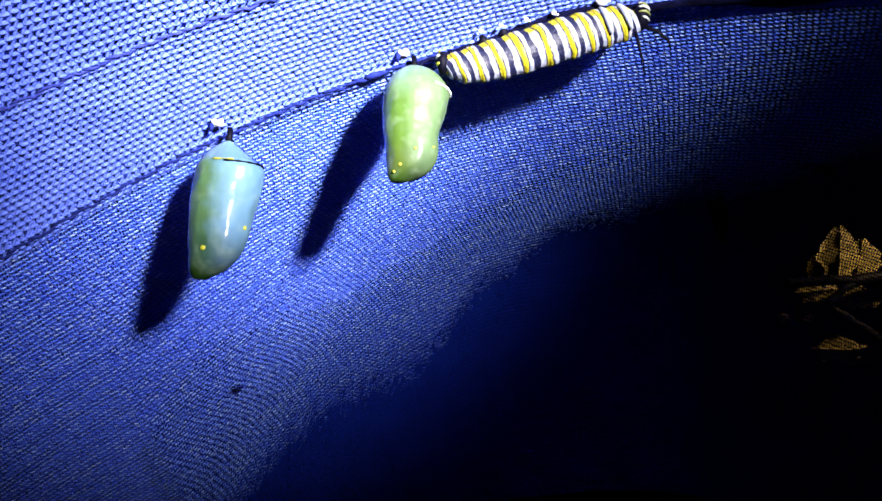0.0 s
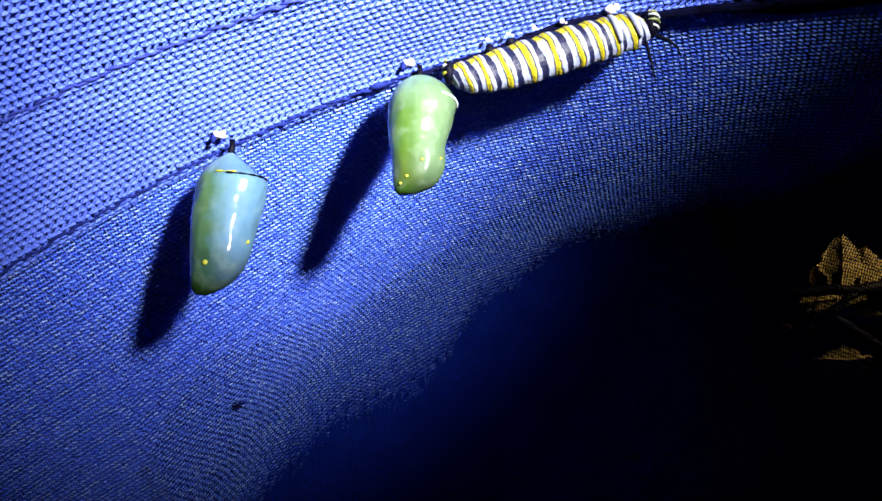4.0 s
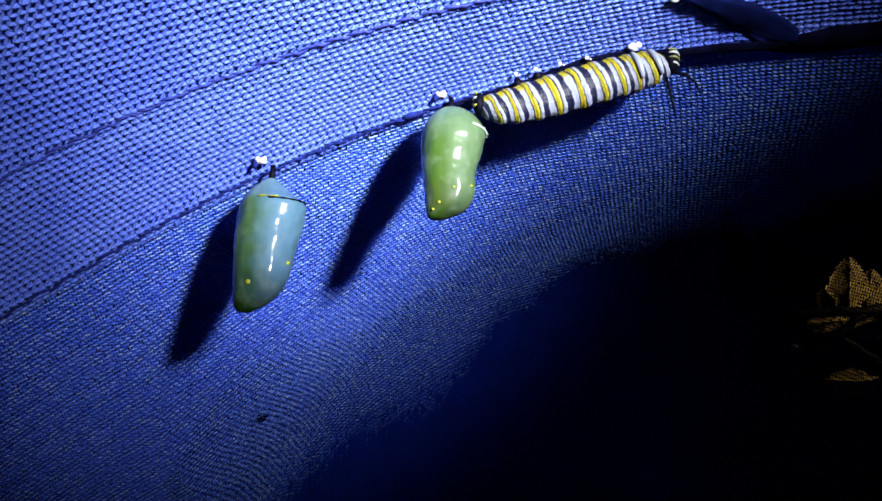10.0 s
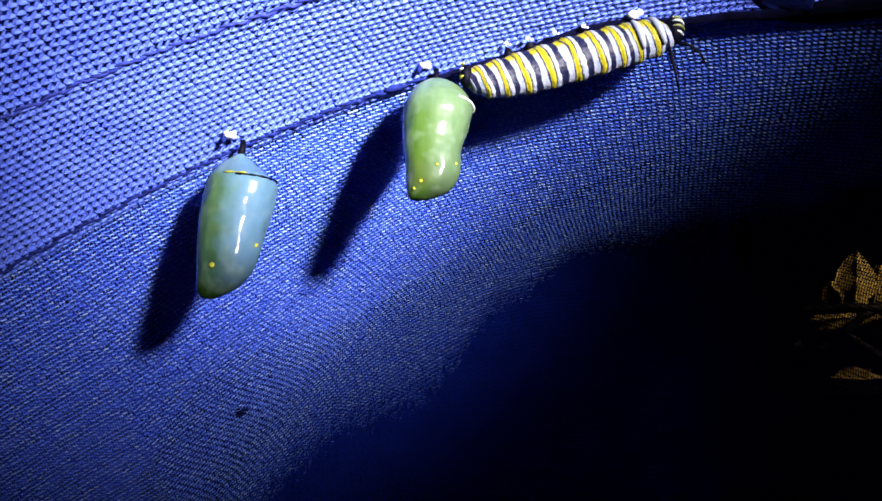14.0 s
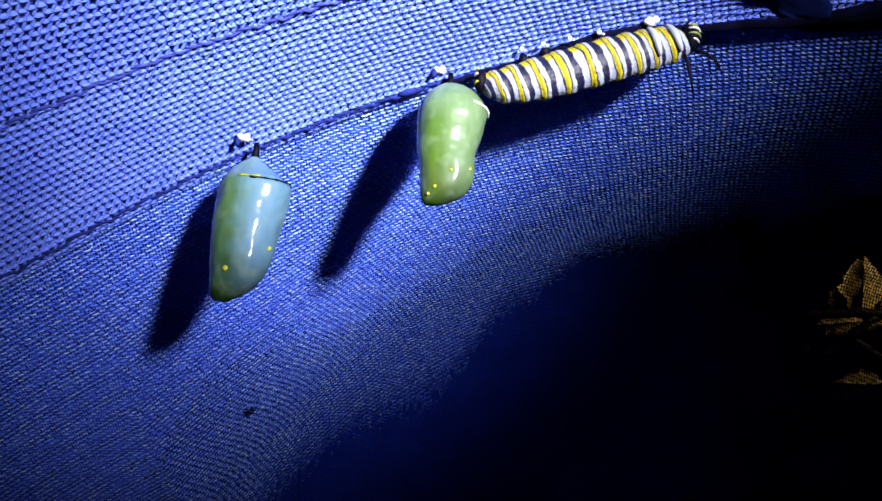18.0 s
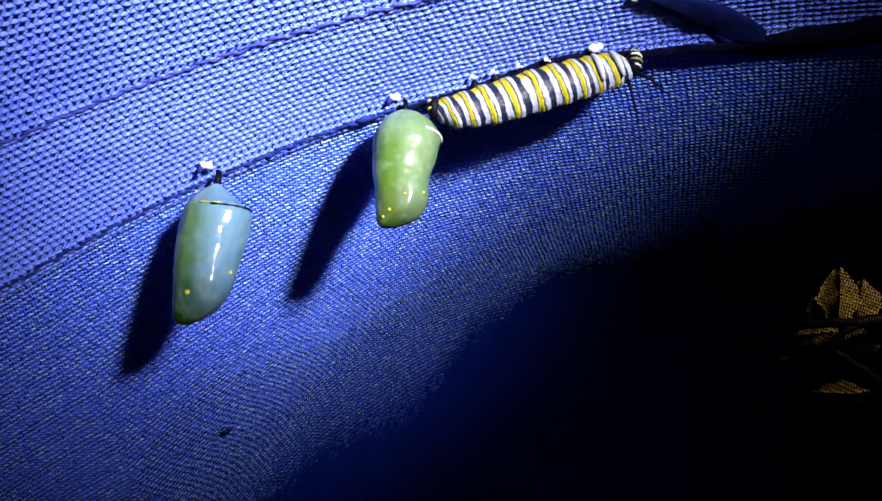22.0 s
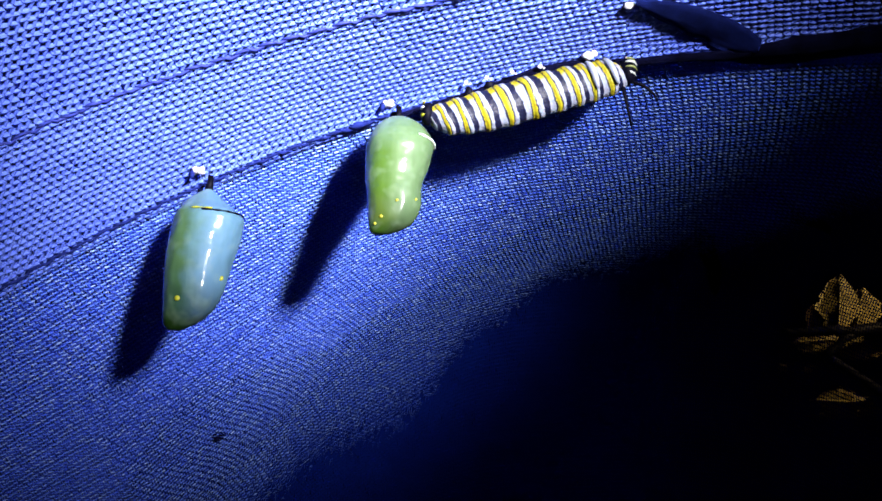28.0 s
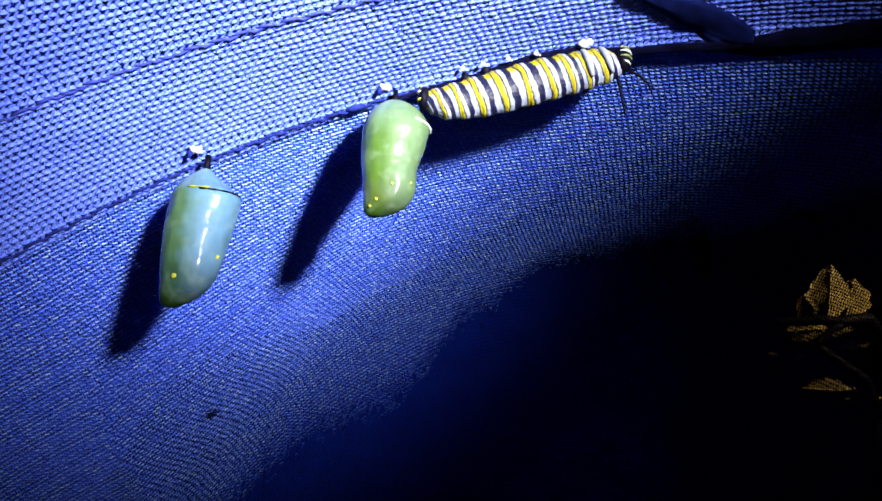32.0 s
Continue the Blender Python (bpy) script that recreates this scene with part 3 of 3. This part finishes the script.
            v[lay] = a - 0.065 + 0.025 * math.sin(2 * w + i * 0.3)
            v[height] = math.sin(w)
            ring.append(v)
        rings.append(ring)
    for r1, r2 in zip(rings, rings[1:]):
        for k in range(sides):
            bm.faces.new((r1[k], r1[(k + 1) % sides], r2[(k + 1) % sides], r2[k]))
    bm.faces.new(rings[0][::-1])
    bm.faces.new(rings[-1])
    o = part("body", bm, m, t)
    o.matrix_parent_inverse = Matrix()

    def add_part(name, b, mat, label=""):
        part(name, b, mat, t, label).matrix_parent_inverse = Matrix()

    add_part("head", blob(bmesh.new(), (0.0209, -0.0031, 0.0023), (0.0018, 0.0023, 0.0025), 2, 0.08, 3), BLACK, "small round black head")
    for k, mat in ((-1.4, PALE), (-0.4, OLIVE), (0.6, PALE), (1.5, OLIVE)):
        lat = 0.42 * k
        arc = [(0.0209 + 0.00183 * math.cos(lat) * math.sin(w), -0.0031 - 0.00234 * math.cos(lat) * math.cos(w), 0.0023 + 0.00254 * math.sin(lat) + 0.0005 * math.cos(w)) for w in (0.12 * i - 0.45 for i in range(14))]
        add_part("head_stripe", tube(bmesh.new(), arc, [0.0001 + 0.00016 * math.sin(math.pi * (i + 0.5) / 14) for i in range(14)], 6), mat, "pale arched stripe on the head")
    add_part("tail_plate", blob(bmesh.new(), (-0.0166, 0.0020, -0.0050), (0.0012, 0.0021, 0.0022), 5, 0.15, 3), BLACK, "black rounded tail plate")
    for w, mat in ((-0.5, GOLD), (0.25, PALE), (0.8, GOLD)):
        streak = [(-0.0166 - 0.00125 * math.cos(0.9 * u) * math.cos(w), 0.0020 - 0.0021 * math.sin(0.9 * u + 0.3), -0.0050 + 0.0022 * math.sin(w)) for u in (0.2 * i for i in range(7))]
        add_part("tail_streak", tube(bmesh.new(), streak, [0.0001, 0.0002, 0.00024, 0.00026, 0.00024, 0.0002, 0.0001], 6), mat, "short pale streak on the tail")
    # highlight on the head, modelled as a white lump
    add_part("eye_glint", blob(bmesh.new(), (0.0206, -0.0048, 0.0044), (0.00040, 0.0003, 0.00022), 1, 0.2), SILK, "small white lump standing in for a glint on the head")
    for pts in ([(0.0196, -0.0030, 0.0002), (0.0203, -0.0030, -0.0022), (0.0211, -0.0022, -0.0054), (0.0219, -0.0012, -0.0086)],
                [(0.0212, -0.0024, 0.0010), (0.0243, -0.0022, 0.0001), (0.0262, -0.0018, -0.0014), (0.0271, -0.0012, -0.0034)]):
        add_part("tentacle", tube(bmesh.new(), pts, [0.00036, 0.0003, 0.00024, 0.0001], 8), BLACK, "thin black feeler")
    for x, y, z, grip in ((-0.0090, 0.0018, 0.0016, 0.0006), (-0.0051, 0.0008, 0.0030, 0.0012), (-0.0003, 0.0000, 0.0042, 0.0021), (0.0049, -0.0008, 0.0052, 0.0030)):
        add_part("proleg", tube(bmesh.new(), [(x + 0.0003, y + 0.0008, z - 0.0024), (x + 0.0003, y + 0.0008, z - 0.0008), (x, y + 0.0008, z + 0.0003)], [0.0011, 0.0008, 0.0005], 10), BLACK, "stubby black foot")
        pad = blob(bmesh.new(), (x - 0.0004, y - 0.0024, grip), (0.00045, 0.0003, 0.0004), x * 900, 0.5)
        add_part("proleg_pad", blob(pad, (x + 0.0003, y - 0.0024, grip - 0.0003), (0.00022, 0.0002, 0.00022), x * 500, 0.5), SILK, "pale gripping pad")
    tuft = blob(bmesh.new(), (0.0134, -0.0046, 0.0048), (0.0011, 0.0007, 0.0008), 4, 0.6)
    add_part("silk_tuft", blob(tuft, (0.0144, -0.0046, 0.0052), (0.0007, 0.0006, 0.0007), 9, 0.6), SILK, "white tuft of silk")
    for x0, yc, zc, r, lean in ((0.0130, -0.0018, 0.0006, 0.0038, 0.0021), (0.0162, -0.0023, 0.0013, 0.0036, 0.0026)):
        arc = [(x0 + lean * u, yc - r * math.cos(w), zc + r * math.sin(w)) for u, w in ((k / 10, radians(52 - 95 * k / 10)) for k in range(11))]
        add_part("collar_patch", tube(bmesh.new(), arc, [0.0002 + 0.00045 * math.sin(math.pi * (0.08 + 0.84 * k / 10)) for k in range(11)], 10), COLLAR, "broad bluish-white patch behind the head")
    for x in (0.0155, 0.0172, 0.0186):
        add_part("leg", tube(bmesh.new(), [(x, -0.001, 0.0042), (x + 0.0004, -0.002, 0.0062), (x + 0.0008, -0.002, 0.0070)], [0.0008, 0.0006, 0.0003], 8), BLACK, "small jointed black leg")
    return t


caterpillar()


# ---- dried leaves and twigs far behind, in the added warm light, seen through the net ----
def leaf_mesh(length, width, bend=0.2, rough=0.5, seed=0.0, tip=0.55):
    bm = bmesh.new()
    n, m = 18, 8
    grid = []
    for i in range(n + 1):
        u = i / n
        w = width * 0.5 * (math.sin(math.pi * u ** tip) ** 0.8 + 0.02) * (1 + rough * noise.noise(Vector((u * 6, seed, 0))))
        row = []
        for j in range(m + 1):
            v = 2 * j / m - 1
            row.append(bm.verts.new(((u - 0.5) * length, bend * length * ((u - 0.5) ** 2) + width * 0.12 * abs(v) + 0.05 * width * noise.noise(Vector((u * 5, v * 3, seed))), v * w)))
        grid.append(row)
    for i in range(n):
        for j in range(m):
            bm.faces.new((grid[i][j], grid[i + 1][j], grid[i + 1][j + 1], grid[i][j + 1]))
    bmesh.ops.solidify(bm, geom=bm.faces[:], thickness=0.0004)
    return bm


shrub = thing("shrub", (0.25, 0.47, 0.0), "bare dark shrub with curled dry yellow-brown leaves in warm light", "shrub")


def twig(points, radius, name="twig"):
    fine = [Vector(a).lerp(Vector(b), k / 6) for a, b in zip(points, points[1:]) for k in range(6)] + [Vector(points[-1])]
    fine = [p + 0.0012 * noise.noise_vector(p * 90) for p in fine]
    return part(name, tube(bmesh.new(), fine, [radius * (1.1 - 0.5 * i / len(fine)) for i in range(len(fine))], 8), BLACK, shrub)


def leaf(at, length, width, turn, seed, tip, spin):
    blade = part("leaf", leaf_mesh(length, width, seed=seed, tip=tip), DRY, shrub, "curled dry yellow-brown leaf")
    blade.matrix_parent_inverse = shrub.matrix_world.inverted()
    blade.matrix_basis = pose(*at, 0, turn, spin)
    rib = tube(bmesh.new(), [(length * u, 0.2 * length * u * u - 0.0004, 0) for u in (-0.62, -0.4, -0.15, 0.15, 0.4)], [0.0007, 0.0006, 0.0005, 0.0004, 0.0002], 6)
    part("midrib", rib, DRY, blade).matrix_parent_inverse = Matrix()


for at, length, width, turn, seed, tip, spin in (((0.2362, 0.445, 1.3200), 0.038, 0.022, -82, 1.0, 0.9, -15), ((0.2500, 0.450, 1.3165), 0.032, 0.024, -76, 2.0, 0.9, -25),
                                                 ((0.2266, 0.458, 1.3125), 0.024, 0.022, -60, 3.0, 0.8, -75), ((0.2185, 0.440, 1.2960), 0.024, 0.014, -4, 4.0, 0.6, -20),
                                                 ((0.2440, 0.440, 1.2925), 0.026, 0.014, 4, 5.0, 0.7, -20), ((0.2350, 0.450, 1.2630), 0.030, 0.015, 4, 6.0, 0.8, -25),
                                                 ((0.2440, 0.452, 1.2580), 0.046, 0.006, -6, 9.0, 0.7, -20), ((0.2040, 0.455, 1.2820), 0.006, 0.006, 20, 7.0, 0.8, -20), ((0.2175, 0.450, 1.2820), 0.010, 0.005, -8, 8.0, 0.6, -60)):
    leaf(at, length, width, turn, seed, tip, spin)
twig([(0.25, 0.47, 0.0), (0.255, 0.475, 0.6), (0.262, 0.472, 1.1), (0.268, 0.46, 1.25)], 0.008, "trunk")
twig([(0.268, 0.46, 1.25), (0.275, 0.45, 1.285), (0.2490, 0.4305, 1.3030), (0.2335, 0.428, 1.2995), (0.2205, 0.4289, 1.2998), (0.196, 0.435, 1.2990)], 0.0042)
twig([(0.268, 0.46, 1.25), (0.250, 0.44, 1.268), (0.2166, 0.4293, 1.2850), (0.2268, 0.427, 1.2950), (0.2490, 0.43, 1.3050)], 0.0030)


# ---- two warm bulbs far off in the dark room ----
def glowing(name, colour, strength):
    m, nt, p = material(name)
    p.inputs["Base Color"].default_value = (0.01, 0.006, 0.003, 1)
    p.inputs["Emission Color"].default_value = (*colour, 1)
    p.inputs["Emission Strength"].default_value = strength
    return m


FLAME = glowing("warm_bulb_glass", (1.0, 0.24, 0.02), 1.6)
EMBER = glowing("dim_bulb_glass", (1.0, 0.35, 0.08), 0.012)
for (x, y, z), size, mat in (((-0.0300, 1.0526, 1.1290), 0.0072, FLAME), ((-0.219, 1.1563, 1.1195), 0.014, EMBER)):
    stand = thing("lamp_stand", (x, y, 0), "thin dark floor stand with a small warm glowing bulb", "lamp", "lamps in the dark room")
    part("bulb", blob(bmesh.new(), (0, 0, z), (size, size, size * 1.15), 1, 0.05, 3), mat, stand, "glowing orange bulb").matrix_parent_inverse = Matrix()
    part("socket", tube(bmesh.new(), [(0, 0, z - size * 1.0), (0, 0, z - size * 2.2)], [size * 0.5, size * 0.5], 16), BLACK, stand).matrix_parent_inverse = Matrix()
    part("pole", tube(bmesh.new(), [(0, 0, z - size * 2.1), (0, 0, 0.01)], [size * 0.4, size * 0.4], 12), BLACK, stand).matrix_parent_inverse = Matrix()
    part("foot", tube(bmesh.new(), [(0, 0, 0.02), (0, 0, 0.012), (0, 0, 0.0)], [0.03, 0.09, 0.09], 24), BLACK, stand).matrix_parent_inverse = Matrix()


# ---- the dark room that closes the place ----
PAINT = mottled("dim_wall_paint", (0.06, 0.05, 0.05), (0.09, 0.08, 0.075), 6, rough=0.9, bump=0.2)
BOARD = mottled("dark_floor_boards", (0.03, 0.02, 0.015), (0.06, 0.04, 0.025), 10, rough=0.6, bump=0.2)


def slab(name, lo, hi, mat, label):
    bm = bmesh.new()
    bmesh.ops.create_cube(bm, size=1.0)
    for v in bm.verts:
        v.co = Vector([(a + b) / 2 + c * (b - a) for a, b, c in zip(lo, hi, v.co)])
    return tagged(part(name, bm, mat, smooth=False), label, "room", kind="structure")


slab("floor", (-2, -1.5, -0.1), (2, 2.5, 0), BOARD, "dark floor boards of the unlit room")
slab("ceiling", (-2, -1.5, 2.4), (2, 2.5, 2.5), PAINT, "dim ceiling of the unlit room")
slab("wall_north", (-2, 2.5, 0), (2, 2.6, 2.4), PAINT, "dim painted wall of the unlit room")
slab("wall_south", (-2, -1.6, 0), (2, -1.5, 2.4), PAINT, "dim painted wall of the unlit room")
slab("wall_west", (-2.1, -1.5, 0), (-2, 2.5, 2.4), PAINT, "dim painted wall of the unlit room")
slab("wall_east", (2, -1.5, 0), (2.1, 2.5, 2.4), PAINT, "dim painted wall of the unlit room")


# ---- dark strips added for the unlit fold along the seam and the shadow up to the hem ----
def ribbon(name, centre, half, label, n=60, mat=NEAR_BLACK):
    """A thin folded strip under the net: centre(u) gives x and the way s from the seam; half(u) its half width."""
    bm = bmesh.new()
    rows = []
    for i in range(n + 1):
        u = i / n
        x, s = centre(u)
        row = []
        for j in range(7):
            v = j / 3 - 1
            px, py, pz = fabric(np.float64(x), np.float64(s + v * half(u)))
            row.append(bm.verts.new((px, py, pz - 0.0007 - 0.0007 * (1 - v * v) + 0.0003 * noise.noise(Vector((x * 300, v * 2, 1))))))
        rows.append(row)
    for a, b in zip(rows, rows[1:]):
        for j in range(6):
            bm.faces.new((a[j], b[j], b[j + 1], a[j + 1]))
    bmesh.ops.solidify(bm, geom=bm.faces[:], thickness=0.0003)
    return tagged(part(name, bm, mat), label, "ribbon", kind="structure")


ribbon("trim_seam_shade", lambda u: (-0.004 + 0.14 * u, -0.0002 - 0.0024 * math.exp(-(((0.14 * u - 0.029) / 0.011) ** 2)) + 0.0022 * math.sin(math.pi * min(max((u - 0.37) / 0.25, 0), 1))),
       lambda u: 0.0003 + 0.0006 * min(u * 8, 1) + 0.0032 * min(max((u - 0.36) * 7, 0), 1) ** 1.5, "near-black strip standing in for the unlit fold along the seam", n=120)
ribbon("trim_hem_shade", lambda u: (0.0372 + 0.0250 * u, -0.0165 + 0.0165 * u), lambda u: 0.0003 + 0.0034 * math.sin(math.pi * 0.85 * u) ** 0.8, "dark navy strip standing in for the shadow between hem and seam", mat=NAVY)
tuft = thing("silk_tuft", (0.0362, 0.1190, 1.2893), "white tuft of spun silk on the net roof", "silk")
part("pad", blob(blob(bmesh.new(), (0, 0, 0.0004), (0.0008, 0.0006, 0.0006), 3, 0.5), (0.0006, 0, 0.0006), (0.0006, 0.0005, 0.0004), 8, 0.5), SILK, tuft).matrix_parent_inverse = Matrix()


# ---- black leaf shapes added on top of the net in place of dark shade, seen through it ----
def shade_patch(points, width, label, lift=0.0016):
    """A narrow curled leaf shape that stands in for shade, along points (x, across) of the net, with its midrib below.
    """
    at = Vector([float(c) for c in fabric(np.float64(points[0][0]), np.float64(points[0][1]))])
    t = thing("shade_patch", at, label, "leaf", "fallen leaves on the net")
    n = 24
    us = np.linspace(0, 1, n + 1)
    xs = np.interp(us, np.linspace(0, 1, len(points)), [p[0] for p in points])
    ss = np.interp(us, np.linspace(0, 1, len(points)), [p[1] for p in points])
    rows, rib = [], []
    bm = bmesh.new()
    for i, u in enumerate(us):
        dx, ds = np.gradient(xs)[i], np.gradient(ss)[i]
        norm = math.hypot(dx, ds)
        w = width * 0.5 * math.sin(math.pi * (0.06 + 0.88 * u)) ** 0.7 * (1 + 0.35 * noise.noise(Vector((u * 5, points[0][0] * 90, 0))))
        row = []
        for v in (-1, -0.5, 0, 0.5, 1):
            px, py, pz = fabric(np.float64(xs[i] - ds / norm * w * v), np.float64(ss[i] + dx / norm * w * v))
            row.append(bm.verts.new(Vector((px, py, pz + lift + 0.0006 * v * v + 0.0004 * math.sin(9 * u))) - at))
        rib.append(row[2].co - Vector((0, 0, 0.0004)))
        rows.append(row)
    for p, q in zip(rows, rows[1:]):
        for k in range(4):
            bm.faces.new((p[k], q[k], q[k + 1], p[k + 1]))
    bmesh.ops.solidify(bm, geom=bm.faces[:], thickness=0.0003)
    part("blade", bm, SHADE_BLACK, t).matrix_parent_inverse = Matrix()
    part("midrib", tube(bmesh.new(), rib, [0.0003] * len(rib), 6), SHADE_BLACK, t).matrix_parent_inverse = Matrix()


shade_patch([(0.0700, 0.0120), (0.0755, 0.0245), (0.0790, 0.0400), (0.0830, 0.0560)], 0.0065, "narrow black leaf shape standing in for shade on the net")
shade_patch([(0.0780, 0.0550), (0.0890, 0.0660), (0.0970, 0.0735), (0.1060, 0.0760)], 0.0060, "curved black leaf shape standing in for shade across the net")
shade_patch([(0.0735, 0.0780), (0.0790, 0.0890), (0.0870, 0.1070), (0.0900, 0.1200)], 0.0050, "pointed black leaf shape standing in for shade at the uneven edge of the net")
shade_patch([(0.0480, 0.0950), (0.0505, 0.1010), (0.0540, 0.1080)], 0.0030, "small black leaf shape standing in for shade at the uneven edge of the net")


# ---- a scrap of dark lint caught in the net ----
def scrap(x, across, size, seed):
    px, py, pz = fabric(np.float64(x), np.float64(across))
    lint = thing("lint", (float(px), float(py) - 0.001, float(pz) - 0.0010), "small scrap of dark lint caught in the net", "lint")
    fluff = bmesh.new()
    for i in range(7):
        blob(fluff, (size * math.sin(2.1 * i + seed), size * 0.4 * math.cos(1.3 * i), size * 0.6 * math.sin(3.7 * i + seed)), (size * 0.7, size * 0.3, size * 0.3), i + seed, 0.7, 1)
    part("fluff", fluff, NEAR_BLACK, lint).matrix_parent_inverse = Matrix()


scrap(-0.0610, 0.0905, 0.0012, 0)
